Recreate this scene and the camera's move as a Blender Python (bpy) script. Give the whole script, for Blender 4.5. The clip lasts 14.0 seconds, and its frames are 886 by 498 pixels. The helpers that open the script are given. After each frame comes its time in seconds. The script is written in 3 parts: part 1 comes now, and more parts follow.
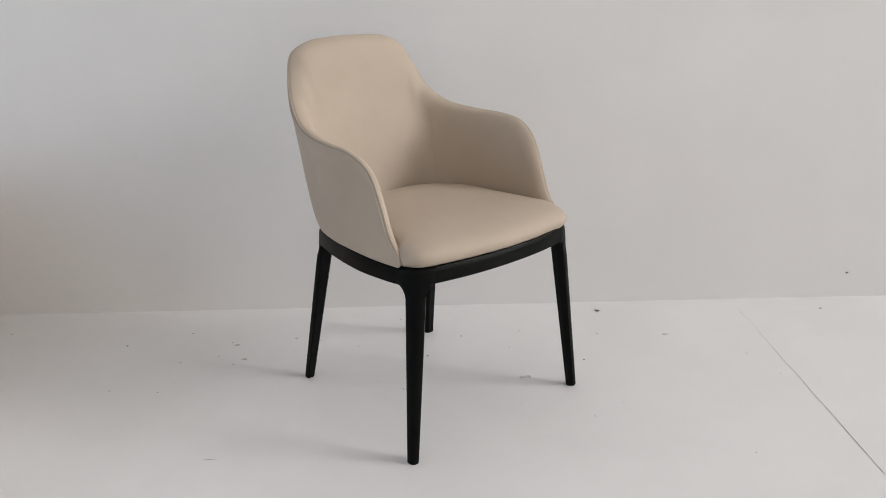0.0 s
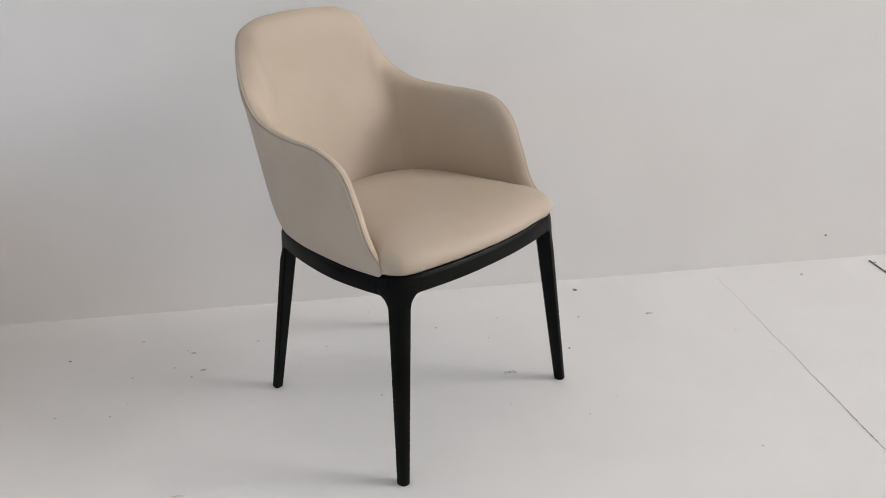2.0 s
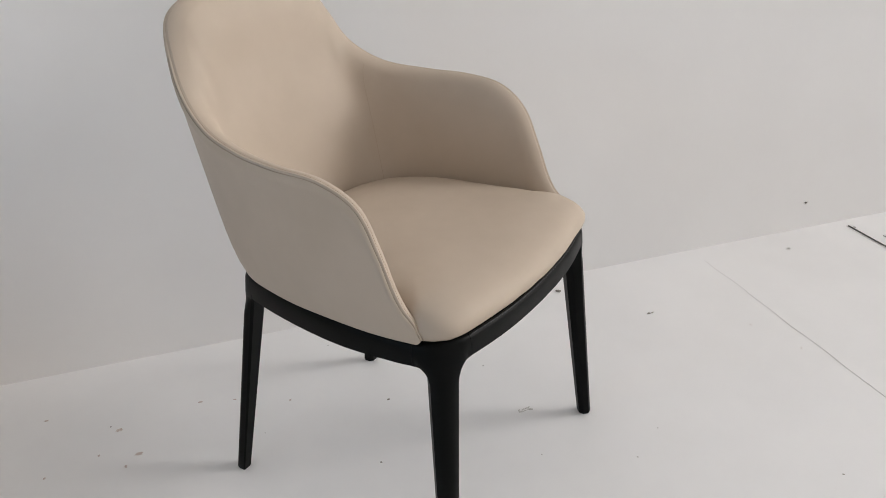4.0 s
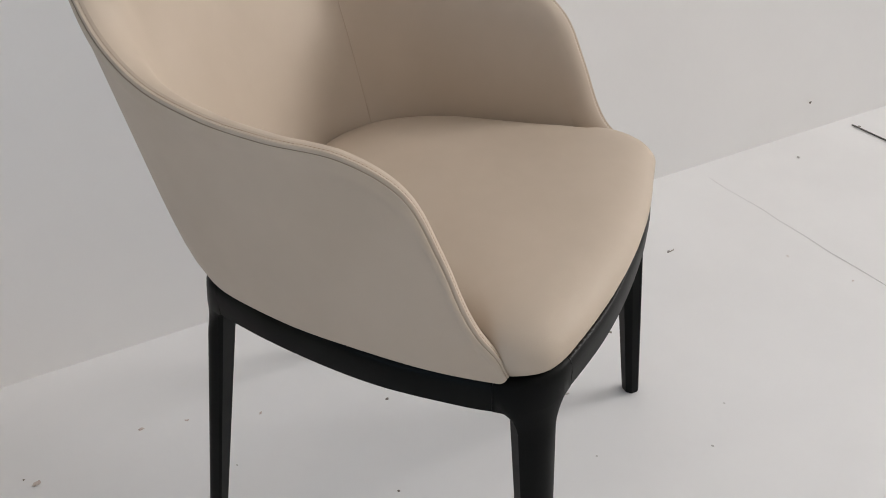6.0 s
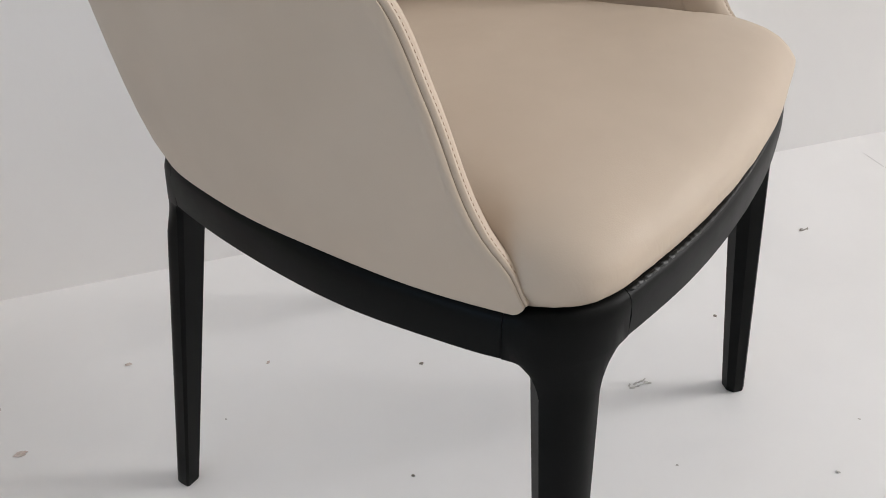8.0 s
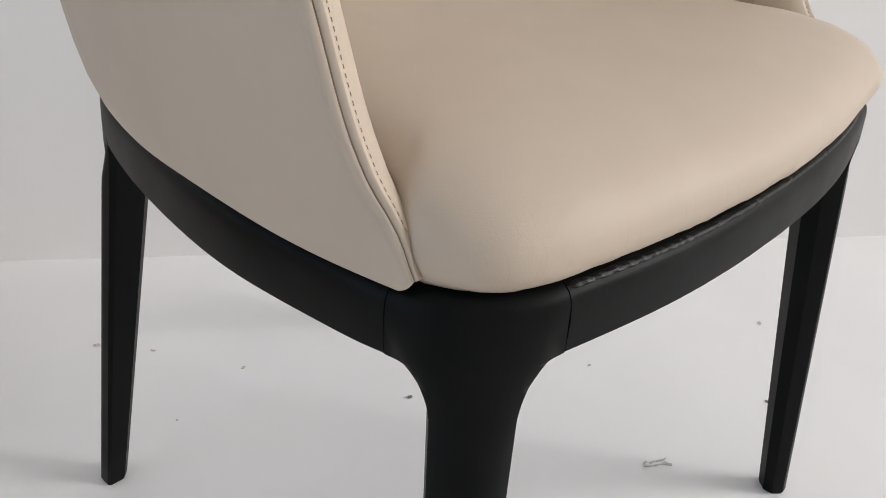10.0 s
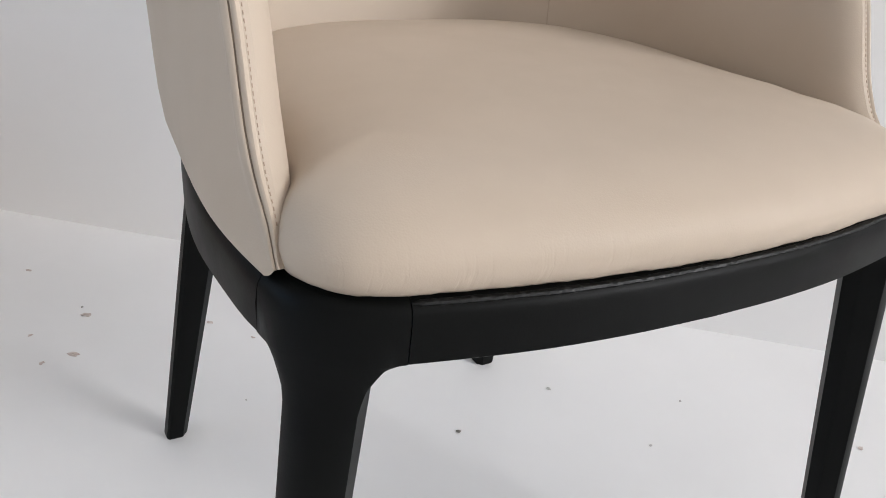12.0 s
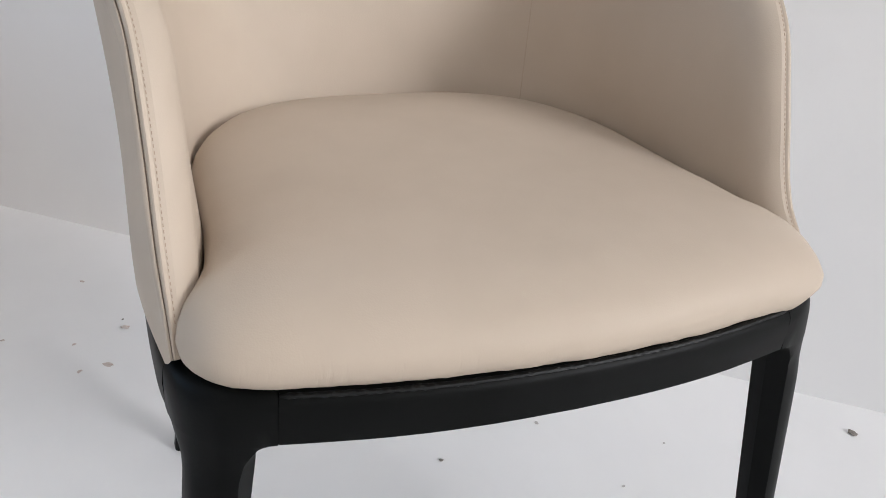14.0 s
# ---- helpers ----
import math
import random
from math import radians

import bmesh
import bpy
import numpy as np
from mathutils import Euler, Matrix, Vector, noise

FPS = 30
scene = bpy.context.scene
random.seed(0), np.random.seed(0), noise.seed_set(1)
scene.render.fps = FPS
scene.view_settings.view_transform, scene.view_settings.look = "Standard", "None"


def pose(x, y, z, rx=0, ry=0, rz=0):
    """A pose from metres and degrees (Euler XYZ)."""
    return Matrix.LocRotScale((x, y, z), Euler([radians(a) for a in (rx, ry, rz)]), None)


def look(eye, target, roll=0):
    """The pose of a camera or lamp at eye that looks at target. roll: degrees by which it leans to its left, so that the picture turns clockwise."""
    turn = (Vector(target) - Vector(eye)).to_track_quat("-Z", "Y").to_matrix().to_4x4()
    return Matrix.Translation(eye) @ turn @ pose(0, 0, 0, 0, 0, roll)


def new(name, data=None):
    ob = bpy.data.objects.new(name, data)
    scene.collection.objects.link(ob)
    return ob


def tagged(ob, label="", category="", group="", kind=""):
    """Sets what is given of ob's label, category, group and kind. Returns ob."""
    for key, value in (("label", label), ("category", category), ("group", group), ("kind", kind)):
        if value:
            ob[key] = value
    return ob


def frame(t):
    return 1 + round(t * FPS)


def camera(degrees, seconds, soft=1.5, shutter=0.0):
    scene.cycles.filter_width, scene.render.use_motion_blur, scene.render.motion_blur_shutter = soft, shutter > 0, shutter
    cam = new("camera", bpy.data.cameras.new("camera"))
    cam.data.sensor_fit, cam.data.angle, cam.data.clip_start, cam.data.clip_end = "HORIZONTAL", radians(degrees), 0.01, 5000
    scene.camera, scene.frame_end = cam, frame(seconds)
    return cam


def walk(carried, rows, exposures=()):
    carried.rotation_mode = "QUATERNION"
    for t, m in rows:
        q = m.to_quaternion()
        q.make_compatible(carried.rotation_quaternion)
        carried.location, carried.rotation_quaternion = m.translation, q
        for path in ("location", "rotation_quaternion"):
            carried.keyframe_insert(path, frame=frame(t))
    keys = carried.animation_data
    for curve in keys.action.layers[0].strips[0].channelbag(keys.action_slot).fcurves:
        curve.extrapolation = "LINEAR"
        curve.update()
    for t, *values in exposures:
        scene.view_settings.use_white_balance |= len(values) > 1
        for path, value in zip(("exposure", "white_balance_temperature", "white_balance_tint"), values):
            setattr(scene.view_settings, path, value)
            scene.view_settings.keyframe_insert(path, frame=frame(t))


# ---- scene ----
cam = camera(54.14, 14.0, soft=0.9)
PATH = [
    (0.0, (-1.2454, -1.4376, 1.0126), (-0.6756, -0.8080, 0.7143), -0.10),
    (0.5, (-1.2352, -1.4419, 1.0243), (-0.6719, -0.8102, 0.7184), -0.55),
    (1.0, (-1.2347, -1.4235, 1.0233), (-0.6727, -0.7938, 0.7108), -1.17),
    (1.5, (-1.2125, -1.3637, 1.0283), (-0.6423, -0.7474, 0.7044), -1.28),
    (2.0, (-1.1743, -1.2318, 1.0551), (-0.5711, -0.6641, 0.7030), -1.29),
    (2.5, (-1.1577, -1.0914, 1.0306), (-0.5119, -0.5755, 0.6744), -1.21),
    (3.0, (-1.1090, -0.9539, 1.0397), (-0.4485, -0.4715, 0.6642), -0.61),
    (3.5, (-1.0788, -0.8449, 1.0395), (-0.4065, -0.3878, 0.6535), -0.83),
    (6.0, (-0.7933, -0.3791, 0.9442), (-0.1032, -0.0843, 0.4473), -1.60),
    (6.5, (-0.7390, -0.3545, 0.8840), (-0.0578, -0.0487, 0.3816), -0.79),
    (7.0, (-0.6927, -0.3361, 0.8301), (-0.0217, -0.0187, 0.3211), 0.37),
    (7.5, (-0.6511, -0.3509, 0.7768), (0.0058, 0.0016, 0.2726), -0.14),
    (8.0, (-0.6008, -0.3771, 0.7209), (0.0353, 0.0288, 0.2303), -1.24),
    (8.5, (-0.5755, -0.3883, 0.6729), (0.0619, 0.0426, 0.2061), 0.03),
    (9.0, (-0.5360, -0.3842, 0.6354), (0.0958, 0.0616, 0.1749), 1.09),
    (11.5, (-0.3921, -0.5158, 0.5980), (0.0884, 0.1359, 0.2051), 6.17),
    (12.0, (-0.3646, -0.5510, 0.6177), (0.0653, 0.1337, 0.2222), 6.36),
    (12.5, (-0.3359, -0.5693, 0.6349), (0.0630, 0.1313, 0.2348), 6.32),
    (13.0, (-0.3106, -0.5873, 0.6643), (0.0612, 0.1210, 0.2519), 6.43),
    (13.5, (-0.2943, -0.6079, 0.6884), (0.0644, 0.1066, 0.2751), 6.20),
    (14.0, (-0.2736, -0.6311, 0.7206), (0.0628, 0.0915, 0.3026), 5.66),
]
EXPOSURE = [(0.0, -0.04, 6525, 10), (3.5, 0.02, 6525, 10), (6.0, 0.02, 6530, 10), (7.5, 0.23, 6500, 10), (9.0, 0.26, 6470, 10), (12.5, 0.39, 6240, 10), (14.0, 0.33, 6180, 10)]
walk(cam, [(t, look(e, g, r)) for t, e, g, r in PATH], EXPOSURE)

# ---- light: a large window in the side wall, daylight outside, plus an added left fill ----
# room axes: s runs along the wall behind the chair, q out from that wall into the room
WALL_N = Vector((0.6317, 0.7752, 0.0)).normalized()
WALL_S = Vector((WALL_N.y, -WALL_N.x, 0.0))
WALL_D = 0.474
S_LEFT, S_RIGHT, Q_FRONT, CEIL = -1.42, 19.0, 13.5, 17.0
WIN_Q0, WIN_Q1, WIN_Z0, WIN_Z1 = 1.5, 8.5, 5.5, 13.0
SIDE_Q0, SIDE_Q1, SIDE_Z0, SIDE_Z1 = 0.9, 3.6, 0.35, 2.25


def room(s, q, z):
    p = WALL_N * (WALL_D - q) + WALL_S * s
    return Vector((p.x, p.y, z))


world = bpy.data.worlds.new("world")
scene.world = world
world.use_nodes = True
wn = world.node_tree.nodes
sky = wn.new("ShaderNodeTexSky")
sky.sky_type, sky.sun_disc = "NISHITA", False
sky.sun_elevation, sky.sun_rotation = radians(40), radians(200)
world.node_tree.links.new(sky.outputs[0], wn["Background"].inputs[0])
wn["Background"].inputs[1].default_value = 0.12


def opening_lamp(name, s, q0, q1, z0, z1, way, watts, colour):
    """Area light in a wall's opening, for the window's sky and the added fill."""
    data = bpy.data.lights.new(name, "AREA")
    data.shape, data.size, data.size_y = "RECTANGLE", q1 - q0, z1 - z0
    data.energy, data.color = watts, colour
    ob = new(name, data)
    c = room(s, (q0 + q1) / 2, (z0 + z1) / 2)
    ob.matrix_world = look(c, c + WALL_S * way)


opening_lamp("window_light", S_RIGHT - 0.01, WIN_Q0, WIN_Q1, WIN_Z0, WIN_Z1, -1, 2700.0, (1.0, 0.975, 0.955))
# unseen blue fill, added to cool and lift the chair's left side
opening_lamp("side_fill_light", S_LEFT - 2.59, SIDE_Q0, SIDE_Q1, SIDE_Z0, SIDE_Z1, 1, 27.0, (0.42, 0.70, 1.0))


# ---- materials ----
def material(name, colour, rough, spec=0.5):
    m = bpy.data.materials.new(name)
    m.use_nodes = True
    b = m.node_tree.nodes["Principled BSDF"]
    b.inputs["Base Color"].default_value = (*colour, 1)
    b.inputs["Roughness"].default_value = rough
    b.inputs["Specular IOR Level"].default_value = spec
    return m, m.node_tree.nodes, m.node_tree.links, b


def noise_node(n, l, scale, detail=4.0, rough=0.6):
    co = n.new("ShaderNodeTexCoord")
    t = n.new("ShaderNodeTexNoise")
    t.inputs["Scale"].default_value, t.inputs["Detail"].default_value = scale, detail
    t.inputs["Roughness"].default_value = rough
    l.new(co.outputs["Object"], t.inputs["Vector"])
    return t


def vary(n, l, b, fac, lo, hi, a, z):
    """Mix two base colours by a noise factor between lo and hi."""
    r = n.new("ShaderNodeMapRange")
    r.inputs["From Min"].default_value, r.inputs["From Max"].default_value = lo, hi
    l.new(fac, r.inputs["Value"])
    m = n.new("ShaderNodeMix")
    m.data_type = "RGBA"
    m.inputs["A"].default_value, m.inputs["B"].default_value = (*a, 1), (*z, 1)
    l.new(r.outputs[0], m.inputs["Factor"])
    l.new(m.outputs["Result"], b.inputs["Base Color"])
    return m


def bump(n, l, b, height, strength, distance, before=None):
    k = n.new("ShaderNodeBump")
    k.inputs["Strength"].default_value, k.inputs["Distance"].default_value = strength, distance
    l.new(height, k.inputs["Height"])
    if before:
        l.new(before.outputs[0], k.inputs["Normal"])
    l.new(k.outputs[0], b.inputs["Normal"])
    return k


def leather(name, a, z, rough, grain, depth, spec=0.5):
    m, n, l, b = material(name, a, rough, spec)
    vary(n, l, b, noise_node(n, l, 9.0, 3.0).outputs["Fac"], 0.35, 0.65, a, z)
    v = n.new("ShaderNodeTexVoronoi")
    v.inputs["Scale"].default_value = grain
    co = n.new("ShaderNodeTexCoord")
    l.new(co.outputs["Object"], v.inputs["Vector"])
    k = bump(n, l, b, v.outputs["Distance"], 0.1, depth)
    bump(n, l, b, noise_node(n, l, 22.0, 5.0).outputs["Fac"], 0.12, 0.002, k)
    r = n.new("ShaderNodeMapRange")
    r.inputs["To Min"].default_value, r.inputs["To Max"].default_value = rough - 0.06, rough + 0.08
    l.new(noise_node(n, l, 35.0, 4.0).outputs["Fac"], r.inputs["Value"])
    l.new(r.outputs[0], b.inputs["Roughness"])
    return m


CREAM = leather("cream_leather", (0.508, 0.422, 0.336), (0.478, 0.396, 0.313), 0.55, 900.0, 0.0004, 0.3)
BLACK = leather("black_leather", (0.0022, 0.0025, 0.0022), (0.0034, 0.0037, 0.0034), 0.42, 700.0, 0.0002, 0.085)
SHINE = leather("glossy_black_leather", (0.004, 0.0042, 0.004), (0.007, 0.0072, 0.007), 0.42, 500.0, 0.0006, 0.22)


def creased_leather():
    """The cream leather with short upright creases low on the front roll."""
    m = leather("creased_cream_leather", (0.508, 0.422, 0.336), (0.478, 0.396, 0.313), 0.55, 900.0, 0.0004, 0.3)
    n, l = m.node_tree.nodes, m.node_tree.links
    b = n["Principled BSDF"]
    before = b.inputs["Normal"].links[0].from_node
    co = n.new("ShaderNodeTexCoord")
    mp = n.new("ShaderNodeMapping")
    mp.inputs["Scale"].default_value = (210.0, 30.0, 24.0)
    l.new(co.outputs["Object"], mp.inputs["Vector"])
    t = n.new("ShaderNodeTexNoise")
    t.inputs["Scale"].default_value, t.inputs["Detail"].default_value = 1.0, 2.0
    l.new(mp.outputs[0], t.inputs["Vector"])
    cut = n.new("ShaderNodeMapRange")
    cut.inputs["From Min"].default_value, cut.inputs["From Max"].default_value = 0.60, 0.74
    l.new(t.outputs["Fac"], cut.inputs["Value"])
    sep = n.new("ShaderNodeSeparateXYZ")
    l.new(co.outputs["Object"], sep.inputs[0])
    low = n.new("ShaderNodeMapRange")
    low.inputs["From Min"].default_value, low.inputs["From Max"].default_value = 0.446, 0.430
    l.new(sep.outputs["Z"], low.inputs["Value"])
    side = n.new("ShaderNodeMapRange")
    side.inputs["From Min"].default_value, side.inputs["From Max"].default_value = 0.0, -0.05
    l.new(sep.outputs["X"], side.inputs["Value"])
    m1, m2 = n.new("ShaderNodeMath"), n.new("ShaderNodeMath")
    m1.operation = m2.operation = "MULTIPLY"
    l.new(low.outputs[0], m1.inputs[0])
    l.new(side.outputs[0], m1.inputs[1])
    l.new(m1.outputs[0], m2.inputs[0])
    l.new(cut.outputs[0], m2.inputs[1])
    k = bump(n, l, b, m2.outputs[0], 0.13, 0.0009, before)
    k.invert = True
    return m


THREAD, *_ = material("beige_thread", (0.36, 0.27, 0.205), 0.8, 0.2)
JOINT, *_ = material("joint_thread", (0.25, 0.20, 0.158), 0.9, 0.1)
SEAM, *_ = material("seam_thread", (0.455, 0.372, 0.295), 0.9, 0.1)


def paint(name, a, z, rough, scale, depth):
    m, n, l, b = material(name, a, rough, 0.4)
    vary(n, l, b, noise_node(n, l, scale, 6.0).outputs["Fac"], 0.38, 0.66, a, z)
    bump(n, l, b, noise_node(n, l, 60.0, 4.0).outputs["Fac"], 0.1, depth)
    return m


WALL = paint("white_wall_paint", (0.865, 0.85, 0.835), (0.835, 0.82, 0.805), 0.7, 1.7, 0.002)
FLOOR = paint("white_floor_paint", (0.83, 0.82, 0.812), (0.79, 0.78, 0.772), 0.42, 2.3, 0.001)
# unseen ceiling, toned below the walls' white to lower the ambient light
CEILING = paint("bounce_cut_ceiling", (0.62, 0.615, 0.61), (0.59, 0.585, 0.58), 0.8, 2.0, 0.002)
# brown of the unseen board, for its warm bounce
BROWN = paint("brown_tint_board", (0.30, 0.195, 0.128), (0.25, 0.16, 0.105), 0.6, 2.0, 0.001)
# grey for walls out of view, so less light bounces onto the chair
DIM = paint("bounce_cut_grey", (0.44, 0.435, 0.43), (0.41, 0.405, 0.40), 0.7, 1.5, 0.002)
DIRT = paint("dark_dirt", (0.17, 0.15, 0.13), (0.28, 0.25, 0.22), 0.9, 300.0, 0.001)
CHIP = paint("brown_wood_chip", (0.53, 0.43, 0.385), (0.66, 0.595, 0.555), 0.8, 250.0, 0.001)
GREY = paint("grey_paper_scrap", (0.44, 0.42, 0.395), (0.60, 0.58, 0.55), 0.8, 200.0, 0.001)
ROD = paint("dark_metal_rod", (0.13, 0.12, 0.11), (0.18, 0.165, 0.15), 0.45, 60.0, 0.001)
CRACK = paint("dark_floor_crack", (0.15, 0.13, 0.115), (0.36, 0.33, 0.30), 0.9, 40.0, 0.001)


# ---- mesh helpers ----
def link_bm(name, bm, mat, smooth=True):
    me = bpy.data.meshes.new(name)
    bmesh.ops.recalc_face_normals(bm, faces=bm.faces)
    bm.to_mesh(me)
    bm.free()
    me.materials.append(mat)
    if smooth:
        for f in me.polygons:
            f.use_smooth = True
        me.set_sharp_from_angle(angle=radians(38))
    return new(name, me)


def part(name, bm, mat, parent, label="", smooth=True):
    ob = link_bm(name, bm, mat, smooth)
    ob.parent = parent
    return tagged(ob, label)


def box(bm, corner, ex, ey, ez):
    vs = [bm.verts.new(Vector(corner) + Vector(ex) * i + Vector(ey) * j + Vector(ez) * k) for k in (0, 1) for j in (0, 1) for i in (0, 1)]
    for f in ((0, 2, 3, 1), (4, 5, 7, 6), (0, 1, 5, 4), (2, 6, 7, 3), (0, 4, 6, 2), (1, 3, 7, 5)):
        bm.faces.new([vs[i] for i in f])


def grid(bm, rows, closed=False, caps=False):
    """Quads between rows of points; closed joins each row's ends; caps fills the first and the last row."""
    vs = [[bm.verts.new(p) for p in row] for row in rows]
    n = len(vs[0])
    for a, b in zip(vs[:-1], vs[1:]):
        for i in range(n if closed else n - 1):
            j = (i + 1) % n
            bm.faces.new((a[i], a[j], b[j], b[i]))
    if caps:
        bm.faces.new(vs[0][::-1])
        bm.faces.new(vs[-1])
    return vs


def spline(ctrl, per=8):
    """Catmull-Rom curve through the control points."""
    c = [Vector(p) for p in ctrl]
    c = [2 * c[0] - c[1], *c, 2 * c[-1] - c[-2]]
    out = []
    for i in range(1, len(c) - 2):
        p0, p1, p2, p3 = c[i - 1:i + 3]
        for k in range(per):
            u = k / per
            out.append(0.5 * (2 * p1 + (p2 - p0) * u + (2 * p0 - 5 * p1 + 4 * p2 - p3) * u * u + (3 * p1 - p0 - 3 * p2 + p3) * u ** 3))
    out.append(c[-2])
    return out


def mirror(half):
    """A curve from its left half, which ends on the middle plane."""
    return half + [Vector((-p.x, p.y, p.z)) for p in half[-2::-1]]


def resample(pts, n):
    d = [0.0]
    for a, b in zip(pts[:-1], pts[1:]):
        d.append(d[-1] + (b - a).length)
    out, j = [], 0
    for k in range(n):
        t = d[-1] * k / (n - 1)
        while j < len(d) - 2 and d[j + 1] < t:
            j += 1
        u = (t - d[j]) / max(d[j + 1] - d[j], 1e-9)
        out.append(pts[j].lerp(pts[j + 1], min(max(u, 0), 1)))
    return out


# ---- room ----
def wall(name, s0, s1, q0, q1, z0, z1, mat, label):
    bm = bmesh.new()
    box(bm, room(s0, q0, z0), WALL_S * (s1 - s0), -WALL_N * (q1 - q0), (0, 0, z1 - z0))
    ob = link_bm(name, bm, mat, False)
    return tagged(ob, label, name.split("_")[0], kind="structure")


wall("floor", S_LEFT - 2.7, S_RIGHT + 0.1, -0.1, Q_FRONT + 0.1, -0.1, 0.0, FLOOR, "white painted floor with specks of dirt and a crack")
wall("wall_back", S_LEFT - 2.7, S_RIGHT + 0.1, -0.1, 0.0, 0.0, CEIL, WALL, "plain white painted wall behind the chair")
# unseen board, added to block the side fill and throw a brown tint
wall("wall_partition", S_LEFT - 0.1, S_LEFT, 0.002, 1.2, 0.0, 0.5, BROWN, "unseen low brown board added to shade and tint the left end")
# left wall with an opening made for the added fill
for name, q0, q1, z0, z1, where in (("wall_left_lower", 0.0, Q_FRONT, 0.0, SIDE_Z0, "below"), ("wall_left_upper", 0.0, Q_FRONT, SIDE_Z1, CEIL, "above"), ("wall_left_near", 0.0, SIDE_Q0, SIDE_Z0, SIDE_Z1, "beside"), ("wall_left_far", SIDE_Q1, Q_FRONT, SIDE_Z0, SIDE_Z1, "beside")):
    wall(name, S_LEFT - 2.7, S_LEFT - 2.6, q0, q1, z0, z1, DIM, "unseen wall greyed to cut bounce, " + where + " the added low fill opening")
wall("wall_front", S_LEFT - 2.7, S_RIGHT + 0.1, Q_FRONT, Q_FRONT + 0.1, 0.0, CEIL, DIM, "unseen wall facing the chair, greyed to cut bounce")
wall("wall_right_lower", S_RIGHT, S_RIGHT + 0.1, 0.0, Q_FRONT, 0.0, WIN_Z0, WALL, "plain white wall below the window")
wall("wall_right_upper", S_RIGHT, S_RIGHT + 0.1, 0.0, Q_FRONT, WIN_Z1, CEIL, WALL, "plain white wall above the window")
wall("wall_right_near", S_RIGHT, S_RIGHT + 0.1, 0.0, WIN_Q0, WIN_Z0, WIN_Z1, WALL, "plain white wall beside the window")
wall("wall_right_far", S_RIGHT, S_RIGHT + 0.1, WIN_Q1, Q_FRONT, WIN_Z0, WIN_Z1, WALL, "plain white wall beside the window")
wall("ceiling", S_LEFT - 2.7, S_RIGHT + 0.1, -0.1, Q_FRONT + 0.1, CEIL, CEIL + 0.1, CEILING, "unseen plain ceiling, toned down to cut bounce")

# ---- armchair ----
chair = new("armchair")
tagged(chair, "cream leather armchair with black legs on a white floor", "chair")


def rail_top(y):
    return 0.4150 - 0.036 * (y + 0.25)


def rail_h(y):
    return 0.0348 + 0.0185 * (y + 0.25)


# plan of the rail's outer face, from the middle of the back along the left side to the middle of the front
PLAN_HALF = [(0.0, 0.201, 0), (-0.05, 0.199, 0), (-0.10, 0.1935, 0), (-0.134, 0.1880, 0), (-0.1575, 0.1813, 0), (-0.1760, 0.1687, 0), (-0.1880, 0.150, 0), (-0.2120, 0.0765, 0),
             (-0.2319, -0.006, 0), (-0.2428, -0.076, 0), (-0.2446, -0.148, 0), (-0.2427, -0.187, 0), (-0.2360, -0.212, 0), (-0.2212, -0.2298, 0), (-0.2035, -0.2414, 0), (-0.185, -0.2475, 0),
             (-0.12, -0.2600, 0), (-0.06, -0.2661, 0), (0.0, -0.2679, 0)]
plan = resample(spline(PLAN_HALF, 10), 400)
plan_d = [0.0]
for pa, pb in zip(plan[:-1], plan[1:]):
    plan_d.append(plan_d[-1] + (pb - pa).length)


def nearest(x, y):
    return min(range(len(plan)), key=lambda i: (plan[i].x - x) ** 2 + (plan[i].y - y) ** 2)


def along(i0, i1, n):
    """n points of the plan between two indices, with their inward normals."""
    out = []
    for k in range(n):
        f = i0 + (i1 - i0) * k / (n - 1)
        a = min(max(int(f), 0), len(plan) - 2)
        p = plan[a].lerp(plan[a + 1], f - a)
        t = (plan[min(a + 2, len(plan) - 1)] - plan[max(a - 1, 0)]).normalized()
        out.append((p, Vector((-t.y, t.x, 0))))
    return out


def inward(p, nrm):
    return nrm if nrm.dot(Vector((0, -0.02, 0)) - p) > 0 else -nrm


def flip(bm_rows, sx):
    return [[Vector((p.x * sx, p.y, p.z)) for p in row] for row in bm_rows]


def rail(name, stations, label):
    """A leather-wrapped bar of rounded section along the stations."""
    rows = []
    for p, nn in stations:
        w, h = inward(p, nn), rail_h(p.y)
        prof = [(0.0003, 0.0012), (-0.0006, h * 0.5), (0.0, h - 0.011), (0.0007, h - 0.0068), (0.0027, h - 0.0032), (0.0060, h - 0.0009), (0.0105, h), (0.018, h), (0.021, h - 0.003), (0.021, 0.003), (0.018, 0.0), (0.0018, 0.0)]
        rows.append([Vector((p.x + w.x * a, p.y + w.y * a, rail_top(p.y + w.y * a) - h + b)) for a, b in prof])
    bm = bmesh.new()
    grid(bm, rows, True, True)
    return part(name, bm, BLACK, chair, label)


def mirrored(st):
    return [(Vector((-p.x, p.y, p.z)), Vector((-w.x, w.y, 0))) for p, w in st]


GAP = 0.28
i_front, i_side, i_rear, i_back = nearest(-0.186, -0.247), nearest(-0.2427, -0.189), nearest(-0.1875, 0.149), nearest(-0.120, 0.190)
front_half = along(i_front + GAP, len(plan) - 1, 24)
rail("front_rail", front_half + mirrored(front_half)[-2::-1], "black leather front rail with stitched edge")
side_st = along(i_rear + GAP, i_side - GAP, 30)
rail("side_rail", side_st, "")
rail("side_rail", mirrored(side_st), "")
back_half = along(0, i_back - GAP, 16)
rail("back_rail", mirrored(back_half)[::-1] + back_half[1:], "")


